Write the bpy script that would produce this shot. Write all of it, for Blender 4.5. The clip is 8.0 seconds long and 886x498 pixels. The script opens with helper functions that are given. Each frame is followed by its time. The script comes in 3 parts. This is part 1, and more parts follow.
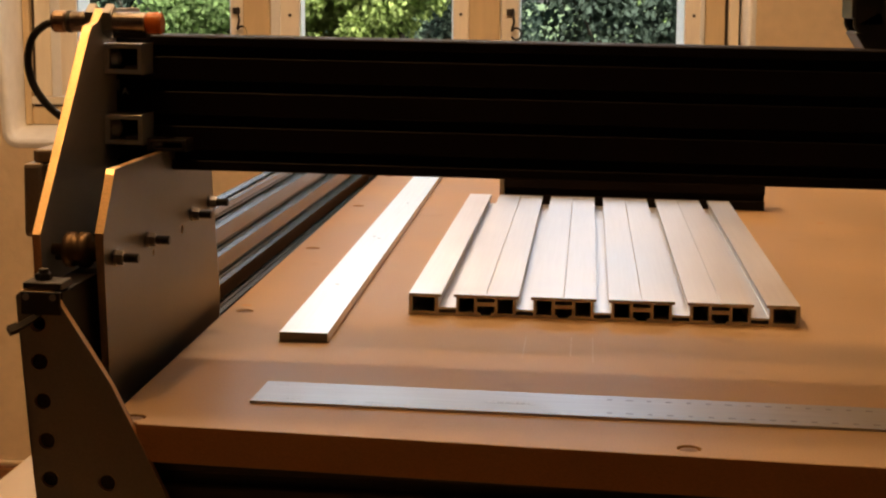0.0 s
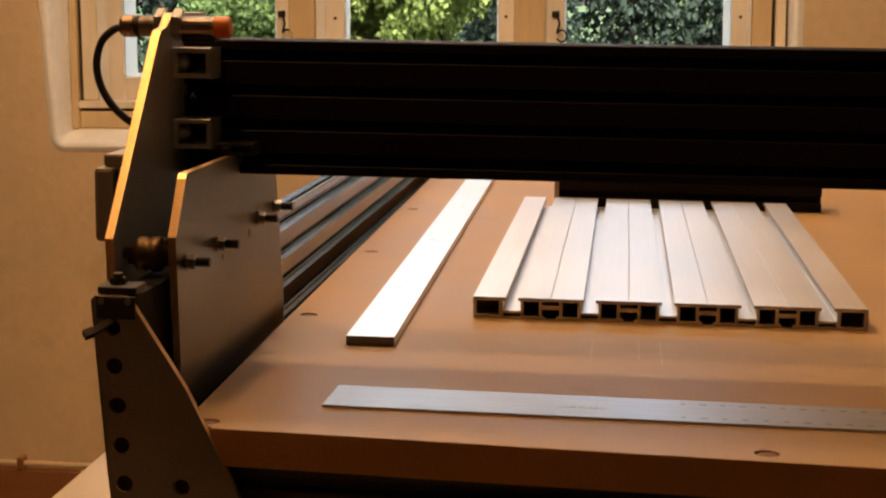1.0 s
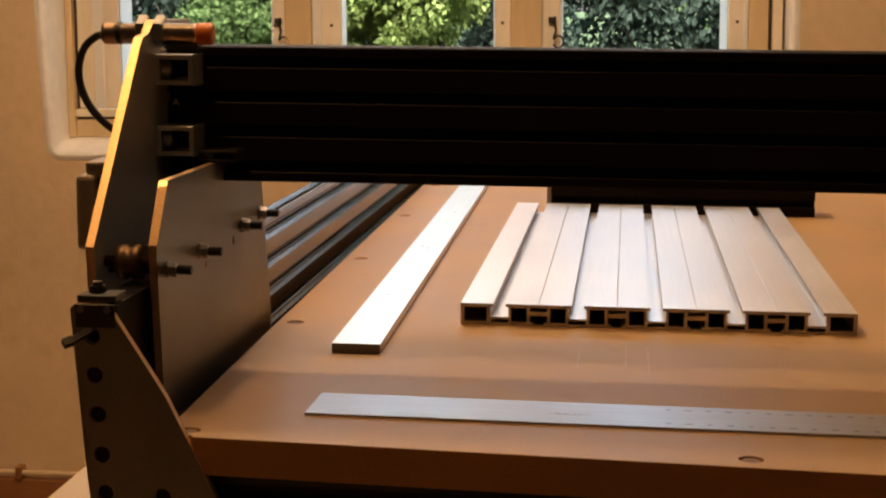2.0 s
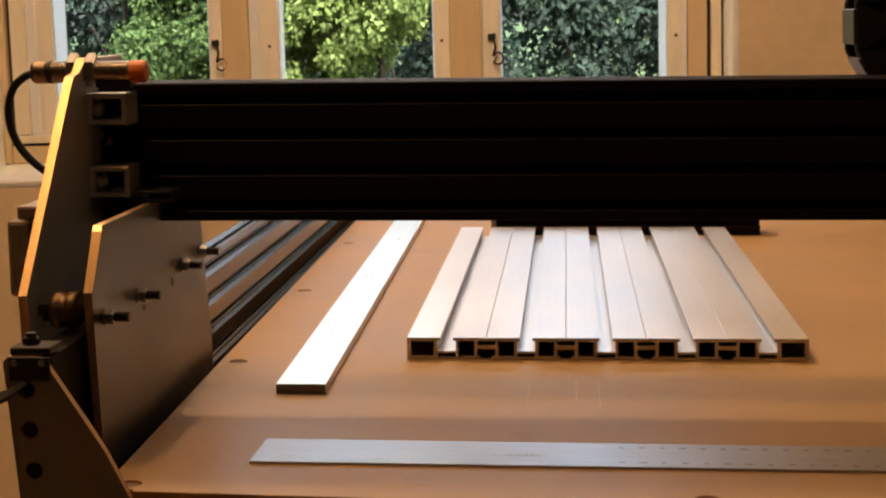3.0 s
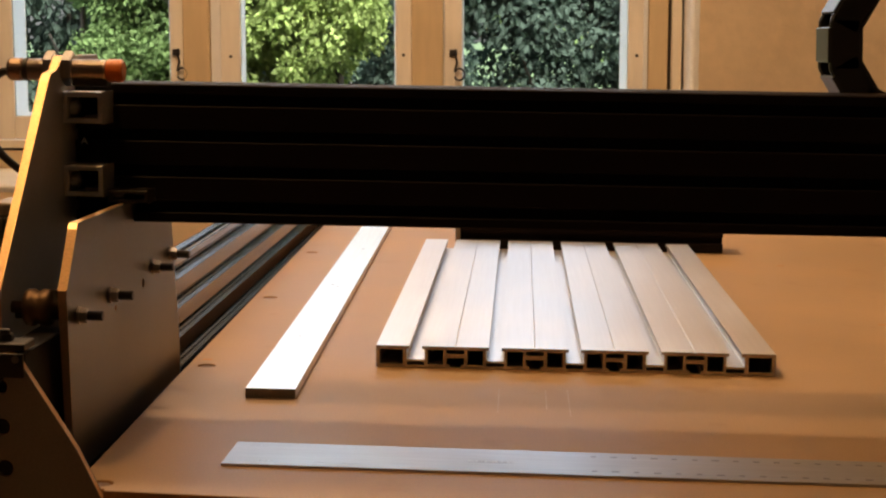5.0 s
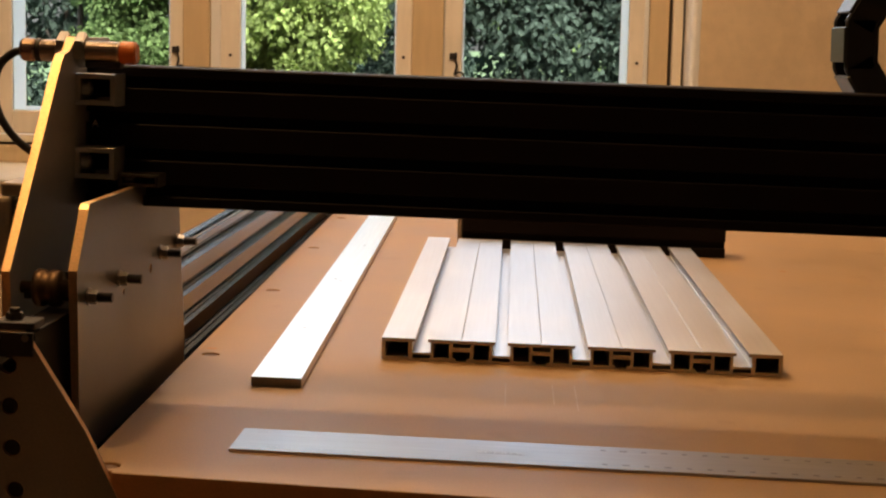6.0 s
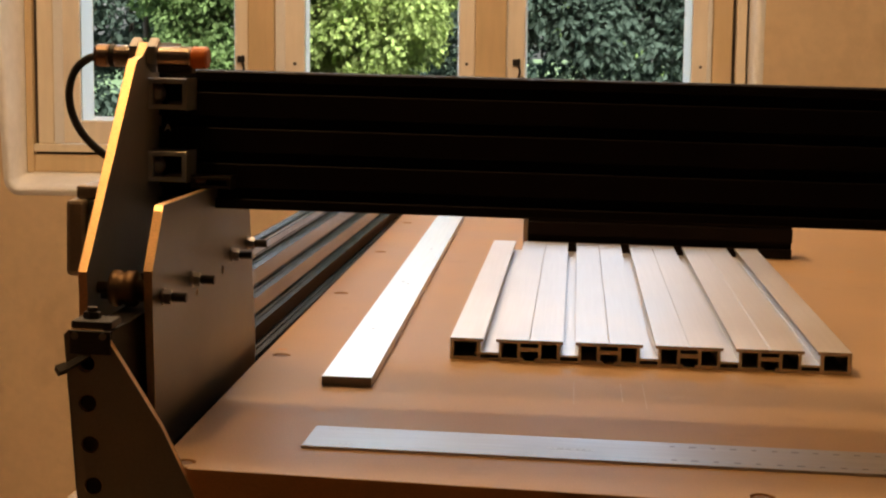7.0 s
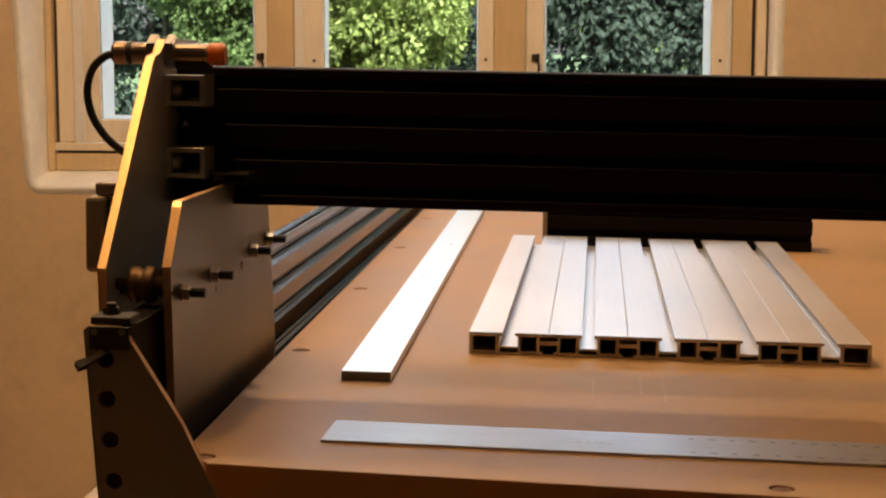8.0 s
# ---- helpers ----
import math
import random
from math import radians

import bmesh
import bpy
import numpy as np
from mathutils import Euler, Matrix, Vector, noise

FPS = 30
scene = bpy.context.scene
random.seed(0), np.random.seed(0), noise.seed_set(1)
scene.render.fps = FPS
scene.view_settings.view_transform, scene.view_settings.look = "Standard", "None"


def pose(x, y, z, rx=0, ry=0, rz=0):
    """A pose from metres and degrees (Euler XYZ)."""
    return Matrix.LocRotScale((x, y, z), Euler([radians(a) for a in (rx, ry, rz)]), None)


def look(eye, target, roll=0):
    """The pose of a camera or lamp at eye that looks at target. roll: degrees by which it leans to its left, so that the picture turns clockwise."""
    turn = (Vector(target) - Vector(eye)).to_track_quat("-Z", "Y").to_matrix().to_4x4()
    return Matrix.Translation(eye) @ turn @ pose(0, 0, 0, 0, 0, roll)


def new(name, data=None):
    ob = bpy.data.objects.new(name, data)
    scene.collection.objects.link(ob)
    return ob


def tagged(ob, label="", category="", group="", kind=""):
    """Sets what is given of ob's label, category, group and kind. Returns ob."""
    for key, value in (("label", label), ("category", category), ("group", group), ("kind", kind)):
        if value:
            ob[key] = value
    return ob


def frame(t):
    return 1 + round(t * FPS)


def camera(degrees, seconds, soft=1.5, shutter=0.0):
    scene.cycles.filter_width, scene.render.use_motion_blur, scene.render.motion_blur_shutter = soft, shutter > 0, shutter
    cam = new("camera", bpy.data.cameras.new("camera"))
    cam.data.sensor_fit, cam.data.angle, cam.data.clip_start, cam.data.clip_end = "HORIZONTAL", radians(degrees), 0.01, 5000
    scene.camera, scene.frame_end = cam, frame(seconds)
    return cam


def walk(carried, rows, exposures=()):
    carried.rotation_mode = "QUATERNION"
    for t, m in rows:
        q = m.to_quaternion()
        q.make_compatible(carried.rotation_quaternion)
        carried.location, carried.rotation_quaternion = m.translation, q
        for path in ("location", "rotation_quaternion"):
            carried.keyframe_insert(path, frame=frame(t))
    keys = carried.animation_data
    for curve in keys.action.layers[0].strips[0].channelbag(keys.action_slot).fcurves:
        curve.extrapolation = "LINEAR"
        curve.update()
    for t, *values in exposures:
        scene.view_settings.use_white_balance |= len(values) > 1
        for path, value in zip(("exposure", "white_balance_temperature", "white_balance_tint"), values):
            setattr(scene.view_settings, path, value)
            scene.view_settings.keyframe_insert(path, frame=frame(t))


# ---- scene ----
cam = camera(30.5, 8.0, soft=2.2)
PATH = [
    (0, (0.111, -1.03, 0.204), (-0.06, 0.939, -0.103), 1.1),
    (0.5, (0.101, -1.03, 0.205), (-0.102, 0.935, -0.103), 0.9),
    (1, (0.093, -1.029, 0.204), (-0.123, 0.936, -0.101), 0.8),
    (2.3, (0.104, -1.016, 0.203), (-0.111, 0.951, -0.091), 0.3),
    (2.5, (0.097, -1.006, 0.204), (-0.086, 0.964, -0.088), 0.3),
    (3, (0.1, -1.002, 0.213), (-0.051, 0.972, -0.068), -0.6),
    (3.5, (0.098, -1.0, 0.211), (-0.027, 0.977, -0.062), -0.1),
    (4, (0.095, -1.003, 0.212), (-0.016, 0.976, -0.057), 0.2),
    (4.5, (0.092, -1.005, 0.211), (-0.014, 0.975, -0.052), 0.4),
    (6, (0.076, -1.001, 0.197), (-0.003, 0.982, -0.052), 2.2),
    (6.5, (0.073, -1.007, 0.194), (-0.054, 0.975, -0.047), 2.0),
    (7, (0.074, -1.01, 0.193), (-0.083, 0.969, -0.048), 1.5),
    (7.5, (0.075, -1.011, 0.192), (-0.097, 0.967, -0.051), 1.0),
    (8, (0.076, -1.011, 0.192), (-0.107, 0.965, -0.054), 1.0),
]
walk(cam, [(t, look(eye, target, roll)) for t, eye, target, roll in PATH], [(0.0, 2.55, 6900, 12), (1.0, 2.55, 6900, 12), (3.0, 2.55, 6450, 10), (8.0, 2.55, 6500, 10)])

# ---------------------------------------------------------------- light
world = bpy.data.worlds.new("world")
scene.world = world
world.use_nodes = True
wn = world.node_tree
sky = wn.nodes.new("ShaderNodeTexSky")
sky.sky_type, sky.sun_disc = "NISHITA", False
sky.sun_elevation, sky.sun_rotation = radians(48), radians(150)
haze = wn.nodes.new("ShaderNodeHueSaturation")  # a thin white overcast
haze.inputs["Saturation"].default_value = 0.6
wn.links.new(sky.outputs[0], haze.inputs["Color"])
wn.links.new(haze.outputs[0], wn.nodes["Background"].inputs[0])
sky.air_density, sky.dust_density, sky.ozone_density = 1.0, 4.0, 0.6
wn.nodes["Background"].inputs[1].default_value = 0.15


def lamp(name, kind, energy, colour, m, **more):
    data = bpy.data.lights.new(name, kind)
    data.energy, data.color = energy, colour
    for key, value in more.items():
        if key == "size":
            data.shadow_soft_size = value
        elif key == "angle":
            data.angle = value
        elif key == "sides":
            data.shape, data.size, data.size_y = "RECTANGLE", *value
    ob = new(name, data)
    ob.matrix_world = m
    return ob


# the sun stands behind the house, over its right shoulder
sun_way = Vector((-math.sin(radians(30)) * math.cos(radians(48)), math.cos(radians(30)) * math.cos(radians(48)), -math.sin(radians(48))))
lamp("sun", "SUN", 2.8, (1.0, 0.93, 0.82), Matrix.Translation((0, 0, 8)) @ sun_way.to_track_quat("-Z", "Y").to_matrix().to_4x4(), angle=radians(3))
# the sky's light in the upper half of the window's opening
lamp("window_daylight", "AREA", 0.6, (0.84, 0.93, 1.0), look((-0.33, 2.42, 0.97), (-0.1, 0.6, 0.0)), sides=(1.25, 0.34))
# two bare bulbs under the ceiling: one over the gantry, one towards the window
LAMPS = ((-0.45, -0.20, 1.42, 3.3, (1.0, 0.58, 0.22)), (-0.28, 0.92, 1.27, 6.9, (1.0, 0.69, 0.42)))
for lx, ly, lz, watts, tint in LAMPS:
    lamp("ceiling_bulb", "POINT", watts, tint, Matrix.Translation((lx, ly, lz)), size=0.05)


# ---------------------------------------------------------------- materials
def material(name, colour, rough=0.5, metal=0.0, spread=0.0, grain=0.0, scale=200.0, blotch=0.0, blotch_scale=6.0,
             stretch=(1, 1, 1), bump=0.0, dirt=None, rough_spread=0.0, specular=0.5, island=0.0, obj=0.0):
    """A surface with fine grain, larger blotches, relief and wear, in metres."""
    mat = bpy.data.materials.new(name)
    mat.use_nodes = True
    t = mat.node_tree
    L = t.links.new
    b = t.nodes["Principled BSDF"]
    b.inputs["Roughness"].default_value, b.inputs["Metallic"].default_value = rough, metal
    b.inputs["Specular IOR Level"].default_value = specular
    geo = t.nodes.new("ShaderNodeTexCoord")
    mp = t.nodes.new("ShaderNodeMapping")
    mp.inputs["Scale"].default_value = stretch
    L(geo.outputs["Object"], mp.inputs[0])
    fine = t.nodes.new("ShaderNodeTexNoise")
    fine.inputs["Scale"].default_value, fine.inputs["Detail"].default_value = scale, 4.0
    L(mp.outputs[0], fine.inputs["Vector"])
    big = t.nodes.new("ShaderNodeTexNoise")
    big.inputs["Scale"].default_value, big.inputs["Detail"].default_value = blotch_scale, 5.0
    L(geo.outputs["Object"], big.inputs["Vector"])

    def ranged(src, lo, hi):
        r = t.nodes.new("ShaderNodeMapRange")
        r.inputs["From Min"].default_value, r.inputs["From Max"].default_value = 0.3, 0.7
        r.inputs["To Min"].default_value, r.inputs["To Max"].default_value = lo, hi
        L(src, r.inputs["Value"])
        return r.outputs[0]

    def times(a, c):
        n = t.nodes.new("ShaderNodeMath")
        n.operation = "MULTIPLY"
        L(a, n.inputs[0]), L(c, n.inputs[1])
        return n.outputs[0]

    value = times(ranged(fine.outputs["Fac"], 1 - grain, 1 + grain), ranged(big.outputs["Fac"], 1 - blotch, 1 + blotch))
    if obj:
        info = t.nodes.new("ShaderNodeObjectInfo")
        r = t.nodes.new("ShaderNodeMapRange")
        r.inputs["To Min"].default_value, r.inputs["To Max"].default_value = 1 - obj, 1 + obj
        L(info.outputs["Random"], r.inputs["Value"])
        value = times(value, r.outputs[0])
    if island:
        info = t.nodes.new("ShaderNodeNewGeometry")
        r = t.nodes.new("ShaderNodeMapRange")
        r.inputs["To Min"].default_value, r.inputs["To Max"].default_value = 1 - island, 1 + island
        L(info.outputs["Random Per Island"], r.inputs["Value"])
        value = times(value, r.outputs[0])
    mix = t.nodes.new("ShaderNodeVectorMath")
    mix.operation = "SCALE"
    mix.inputs[0].default_value = colour
    L(value, mix.inputs["Scale"])
    out = mix.outputs[0]
    if dirt:
        d_colour, d_scale, d_lo, d_hi = dirt
        spots = t.nodes.new("ShaderNodeTexNoise")
        spots.inputs["Scale"].default_value, spots.inputs["Detail"].default_value = d_scale, 8.0
        spots.inputs["Roughness"].default_value = 0.65
        L(geo.outputs["Object"], spots.inputs["Vector"])
        r = t.nodes.new("ShaderNodeMapRange")
        r.inputs["From Min"].default_value, r.inputs["From Max"].default_value = d_lo, d_hi
        L(spots.outputs["Fac"], r.inputs["Value"])
        m2 = t.nodes.new("ShaderNodeMix")
        m2.data_type = "RGBA"
        L(r.outputs[0], m2.inputs["Factor"])
        L(out, m2.inputs[6])
        m2.inputs[7].default_value = (*d_colour, 1)
        out = m2.outputs[2]
    L(out, b.inputs["Base Color"])
    if rough_spread:
        L(ranged(big.outputs["Fac"], rough - rough_spread, rough + rough_spread), b.inputs["Roughness"])
    if bump:
        bp = t.nodes.new("ShaderNodeBump")
        bp.inputs["Strength"].default_value, bp.inputs["Distance"].default_value = 0.6, bump
        L(fine.outputs["Fac"], bp.inputs["Height"])
        L(bp.outputs[0], b.inputs["Normal"])
    return mat


M_BOARD = material("mdf_board", (0.410, 0.260, 0.135), 0.50, grain=0.08, scale=900, blotch=0.13, blotch_scale=6, bump=0.00004,
                   dirt=((0.33, 0.19, 0.09), 14, 0.60, 0.78), rough_spread=0.07, specular=0.17)
M_BOARD_EDGE = material("mdf_cut_edge", (0.50, 0.235, 0.080), 0.75, grain=0.12, scale=700, blotch=0.08, stretch=(1, 1, 3), bump=0.0001)
M_SCRATCH = material("scratched_board", (0.50, 0.36, 0.22), 0.5, grain=0.3, scale=400, blotch=0.2, blotch_scale=60)
M_PLUG = material("brown_plug", (0.17, 0.082, 0.034), 0.7, grain=0.2, scale=600, blotch=0.2, blotch_scale=80)
M_ALU = material("anodised_aluminium", (0.68, 0.68, 0.69), 0.37, 0.92, grain=0.03, scale=500, stretch=(1, 0.02, 1), blotch=0.05, blotch_scale=9, bump=0.00001, rough_spread=0.05)
M_ALU_CUT = material("sawn_aluminium", (0.44, 0.40, 0.37), 0.45, 0.8, grain=0.15, scale=1500, blotch=0.1, bump=0.00003)
M_BAR = material("bright_aluminium_bar", (0.72, 0.735, 0.75), 0.34, 1.0, grain=0.04, scale=400, stretch=(1, 0.03, 1), blotch=0.03, rough_spread=0.04)
M_RULER = material("brushed_steel", (0.36, 0.365, 0.385), 0.40, 1.0, grain=0.10, scale=900, stretch=(0.03, 1, 1), blotch=0.07, blotch_scale=14, rough_spread=0.06)
M_INK = material("engraved_grey", (0.19, 0.185, 0.185), 0.5, 0.5, grain=0.2, scale=900)
M_ETCH = material("faint_etching", (0.41, 0.41, 0.42), 0.5, 0.9, grain=0.25, scale=700, stretch=(1, 0.2, 1))
M_BRONZE = material("dark_bronze", (0.15, 0.095, 0.06), 0.45, 0.9, grain=0.08, scale=700, blotch=0.15, blotch_scale=90)
M_BLACK = material("black_anodised", (0.0095, 0.0070, 0.0075), 0.55, 0.0, grain=0.10, scale=600, blotch=0.15, blotch_scale=10, specular=0.09)
M_CROSS = material("dark_anodised", (0.075, 0.072, 0.07), 0.4, 0.6, grain=0.1, scale=600, stretch=(0.03, 1, 1), blotch=0.1)
M_RAIL = material("black_anodised_rail", (0.022, 0.021, 0.021), 0.19, 0.0, grain=0.10, scale=600, stretch=(1, 0.03, 1), blotch=0.1, specular=0.9)
# one aluminium: colour darkened for the shaded inner plate, lifted for the outer
M_PLATE = material("shaded_aluminium_plate", (0.22, 0.215, 0.21), 0.42, 0.9, grain=0.05, scale=700, blotch=0.10, blotch_scale=12, bump=0.00002, rough_spread=0.07)
M_PLATE_OUT = material("lifted_aluminium_plate", (0.56, 0.55, 0.545), 0.60, 0.85, grain=0.05, scale=700, blotch=0.08, blotch_scale=12)
M_GUSSET = material("dull_bracket_plate", (0.33, 0.30, 0.255), 0.52, 0.85, grain=0.06, scale=700, blotch=0.12, blotch_scale=14, bump=0.00002)
# sawn edges, with the warm lamplight mixed into the metal's colour
M_PLATE_EDGE = material("sawn_edge_lamplit", (0.80, 0.53, 0.30), 0.42, 0.95, grain=0.10, scale=900, blotch=0.05)
M_BRACKET = material("cast_bracket", (0.19, 0.18, 0.17), 0.48, 0.7, grain=0.1, scale=900, blotch=0.1, bump=0.00004)
M_CAST = material("light_cast_bracket", (0.52, 0.52, 0.52), 0.42, 0.75, grain=0.1, scale=900, blotch=0.1, bump=0.00004)
M_STEEL = material("zinc_steel", (0.45, 0.43, 0.41), 0.32, 1.0, grain=0.06, scale=800, blotch=0.1)
M_DARK_STEEL = material("black_oxide_steel", (0.045, 0.04, 0.038), 0.42, 0.5, grain=0.15, scale=900)
M_BARREL = material("worn_nickel", (0.52, 0.46, 0.42), 0.20, 1.0, grain=0.06, scale=800, blotch=0.1, blotch_scale=60)
M_BRASS = material("nickel_brass", (0.46, 0.35, 0.28), 0.26, 0.95, grain=0.05, scale=800, blotch=0.08)
M_ORANGE = material("orange_plastic", (0.85, 0.20, 0.025), 0.42, grain=0.03, scale=300)
M_RUBBER = material("black_rubber", (0.020, 0.018, 0.018), 0.55, grain=0.08, scale=700)
M_MOTOR = material("motor_end_bell", (0.34, 0.275, 0.22), 0.45, 0.6, grain=0.08, scale=700, blotch=0.08)
M_MOTOR_BODY = material("motor_lamination", (0.03, 0.028, 0.027), 0.5, 0.2, grain=0.1, scale=700)
M_CHAIN = material("black_nylon", (0.022, 0.021, 0.021), 0.36, grain=0.06, scale=500)
# link covers, a lighter grey than the cheeks
M_LIGHTCHAIN = material("lighter_nylon", (0.045, 0.044, 0.047), 0.36, grain=0.08, scale=300, blotch=0.2, blotch_scale=60)
M_WALL = material("painted_plaster", (0.76, 0.58, 0.37), 0.75, grain=0.035, scale=60, blotch=0.13, blotch_scale=2.2, bump=0.0014,
                  dirt=((0.61, 0.455, 0.28), 4.5, 0.51, 0.70))
# for the unseen walls: dark only to keep bounced light low
M_BACKWALL = material("unseen_wall_dark", (0.15, 0.125, 0.108), 0.6, grain=0.12, scale=25, stretch=(1, 1, 0.06), blotch=0.1, bump=0.0004)
M_REVEAL = material("whitewashed_plaster", (0.90, 0.88, 0.84), 0.7, grain=0.04, scale=50, blotch=0.06, blotch_scale=7, bump=0.0012)
M_PAINT = material("cream_window_paint", (0.83, 0.73, 0.57), 0.45, grain=0.05, scale=70, stretch=(1, 1, 0.15), blotch=0.05, blotch_scale=6, bump=0.0002,
                   dirt=((0.42, 0.31, 0.19), 17, 0.66, 0.80))
M_SASH = material("pale_sash_paint", (0.88, 0.80, 0.68), 0.45, grain=0.05, scale=70, stretch=(1, 1, 0.15), blotch=0.06, blotch_scale=7, bump=0.0002)
M_PAINT_DARK = material("ochre_window_paint", (0.68, 0.51, 0.30), 0.5, grain=0.05, scale=70, stretch=(1, 1, 0.15), blotch=0.06, blotch_scale=6, bump=0.0002)
M_WHITE = material("white_paint", (0.83, 0.82, 0.80), 0.45, grain=0.02, scale=80, blotch=0.03)
# translucent so the sky behind makes it shine like a daylit outer frame
M_DAYLIT_STRIP = material("white_daylit_strip", (0.85, 0.85, 0.84), 0.5, grain=0.02, scale=80, blotch=0.03)
bt = M_DAYLIT_STRIP.node_tree
b_thin, b_both = bt.nodes.new("ShaderNodeBsdfTranslucent"), bt.nodes.new("ShaderNodeMixShader")
b_thin.inputs["Color"].default_value = (0.98, 0.98, 0.97, 1)
b_both.inputs[0].default_value = 0.95
bt.links.new(bt.nodes["Principled BSDF"].outputs[0], b_both.inputs[1])
bt.links.new(b_thin.outputs[0], b_both.inputs[2])
bt.links.new(b_both.outputs[0], bt.nodes["Material Output"].inputs["Surface"])
M_DARK_FILL = material("dark_brown_fill", (0.06, 0.045, 0.03), 0.7, grain=0.1, scale=200)
M_IRON = material("dark_iron", (0.03, 0.026, 0.024), 0.45, 0.4, grain=0.2, scale=500)
M_SKIRT = material("stained_wood_skirting", (0.30, 0.13, 0.045), 0.45, grain=0.12, scale=30, stretch=(0.06, 1, 1), blotch=0.1, bump=0.0003)
M_FLOOR = material("wooden_floor", (0.27, 0.135, 0.055), 0.4, grain=0.15, scale=25, stretch=(0.06, 1, 1), blotch=0.12, bump=0.0003, obj=0.15)
M_CEILING = material("white_ceiling", (0.78, 0.74, 0.68), 0.8, grain=0.02, scale=60, blotch=0.03, bump=0.0006)
M_BENCH = material("pale_birch_board", (0.56, 0.44, 0.30), 0.5, grain=0.06, scale=40, stretch=(1, 0.06, 1), blotch=0.06, bump=0.0001)
M_LEAF_A = material("beech_leaf", (0.100, 0.160, 0.060), 0.8, blotch=0.25, blotch_scale=5, island=0.5, specular=0.12)
# brighter, yellower beech leaf, with the sunlight on that shrub put into the colour
M_LEAF_B = material("sunlit_beech_leaf", (0.195, 0.270, 0.085), 0.65, blotch=0.25, blotch_scale=5, island=0.6, specular=0.2)
M_LEAF_C = material("ivy_leaf", (0.054, 0.082, 0.066), 0.85, blotch=0.3, blotch_scale=4, island=0.22, specular=0.1)
for leaf, glow in ((M_LEAF_A, (0.14, 0.23, 0.075, 1)), (M_LEAF_B, (0.25, 0.33, 0.10, 1)), (M_LEAF_C, (0.050, 0.086, 0.064, 1))):
    # thin leaves let some light through
    lt = leaf.node_tree
    thin, both = lt.nodes.new("ShaderNodeBsdfTranslucent"), lt.nodes.new("ShaderNodeMixShader")
    thin.inputs["Color"].default_value = glow
    both.inputs[0].default_value = 0.40
    lt.links.new(lt.nodes["Principled BSDF"].outputs[0], both.inputs[1])
    lt.links.new(thin.outputs[0], both.inputs[2])
    lt.links.new(both.outputs[0], lt.nodes["Material Output"].inputs["Surface"])
M_BARK = material("bark", (0.045, 0.036, 0.027), 0.85, grain=0.3, scale=40, bump=0.003)
M_GRASS = material("lawn", (0.055, 0.10, 0.03), 0.8, grain=0.3, scale=40, blotch=0.2, blotch_scale=1.5, bump=0.01)
glass = bpy.data.materials.new("window_glass")
glass.use_nodes = True
gb = glass.node_tree.nodes["Principled BSDF"]
gb.inputs["Transmission Weight"].default_value, gb.inputs["Roughness"].default_value, gb.inputs["IOR"].default_value = 1.0, 0.0, 1.45


# ---------------------------------------------------------------- mesh helpers
def finish(name, bm, mat, smooth=False):
    bmesh.ops.recalc_face_normals(bm, faces=bm.faces)
    me = bpy.data.meshes.new(name)
    bm.to_mesh(me)
    bm.free()
    for m in (mat if isinstance(mat, (list, tuple)) else (mat,)):
        me.materials.append(m)
    if smooth:
        for p in me.polygons:
            p.use_smooth = True
    return me


def part(name, bm, mat, parent=None, label="", smooth=False):
    ob = new(name, finish(name, bm, mat, smooth))
    if parent is not None:
        ob.parent = parent
    return tagged(ob, label)


def thing(name, label, category, at=(0, 0, 0), group="", kind=""):
    ob = new(name)
    ob.location = at
    ob.empty_display_size = 0.02
    return tagged(ob, label, category, group, kind)


def box(x0, x1, y0, y1, z0, z1, bevel=0.0, bm=None, seg=2):
    own = bmesh.new()
    bmesh.ops.create_cube(own, size=1)
    for v in own.verts:
        v.co = Vector((x0 + (v.co.x + 0.5) * (x1 - x0), y0 + (v.co.y + 0.5) * (y1 - y0), z0 + (v.co.z + 0.5) * (z1 - z0)))
    if bevel:
        bmesh.ops.bevel(own, geom=own.edges[:], offset=bevel, segments=seg, profile=0.5, affect="EDGES")
    if bm is None:
        return own
    return merge(bm, own)


def merge(bm, other):
    me = bpy.data.meshes.new("tmp")
    other.to_mesh(me)
    other.free()
    bm.from_mesh(me)
    bpy.data.meshes.remove(me)
    return bm


def tube(p, q, r, n=20, bevel=0.0, r2=None):
    """A closed cylinder from p to q."""
    p, q = Vector(p), Vector(q)
    bm = bmesh.new()
    bmesh.ops.create_cone(bm, cap_ends=True, segments=n, radius1=r, radius2=r if r2 is None else r2, depth=(q - p).length)
    if bevel:
        rims = [e for e in bm.edges if abs(e.verts[0].co.z - e.verts[1].co.z) < 1e-7]
        bmesh.ops.bevel(bm, geom=rims, offset=bevel, segments=2, affect="EDGES")
    bm.transform(Matrix.Translation((p + q) / 2) @ (q - p).to_track_quat("Z", "Y").to_matrix().to_4x4())
    return bm


def circle(cx, cy, r, n=20):
    return [(cx + r * math.cos(2 * math.pi * i / n), cy + r * math.sin(2 * math.pi * i / n)) for i in range(n)]


def rect(x0, x1, y0, y1):
    return [(x0, y0), (x1, y0), (x1, y1), (x0, y1)]


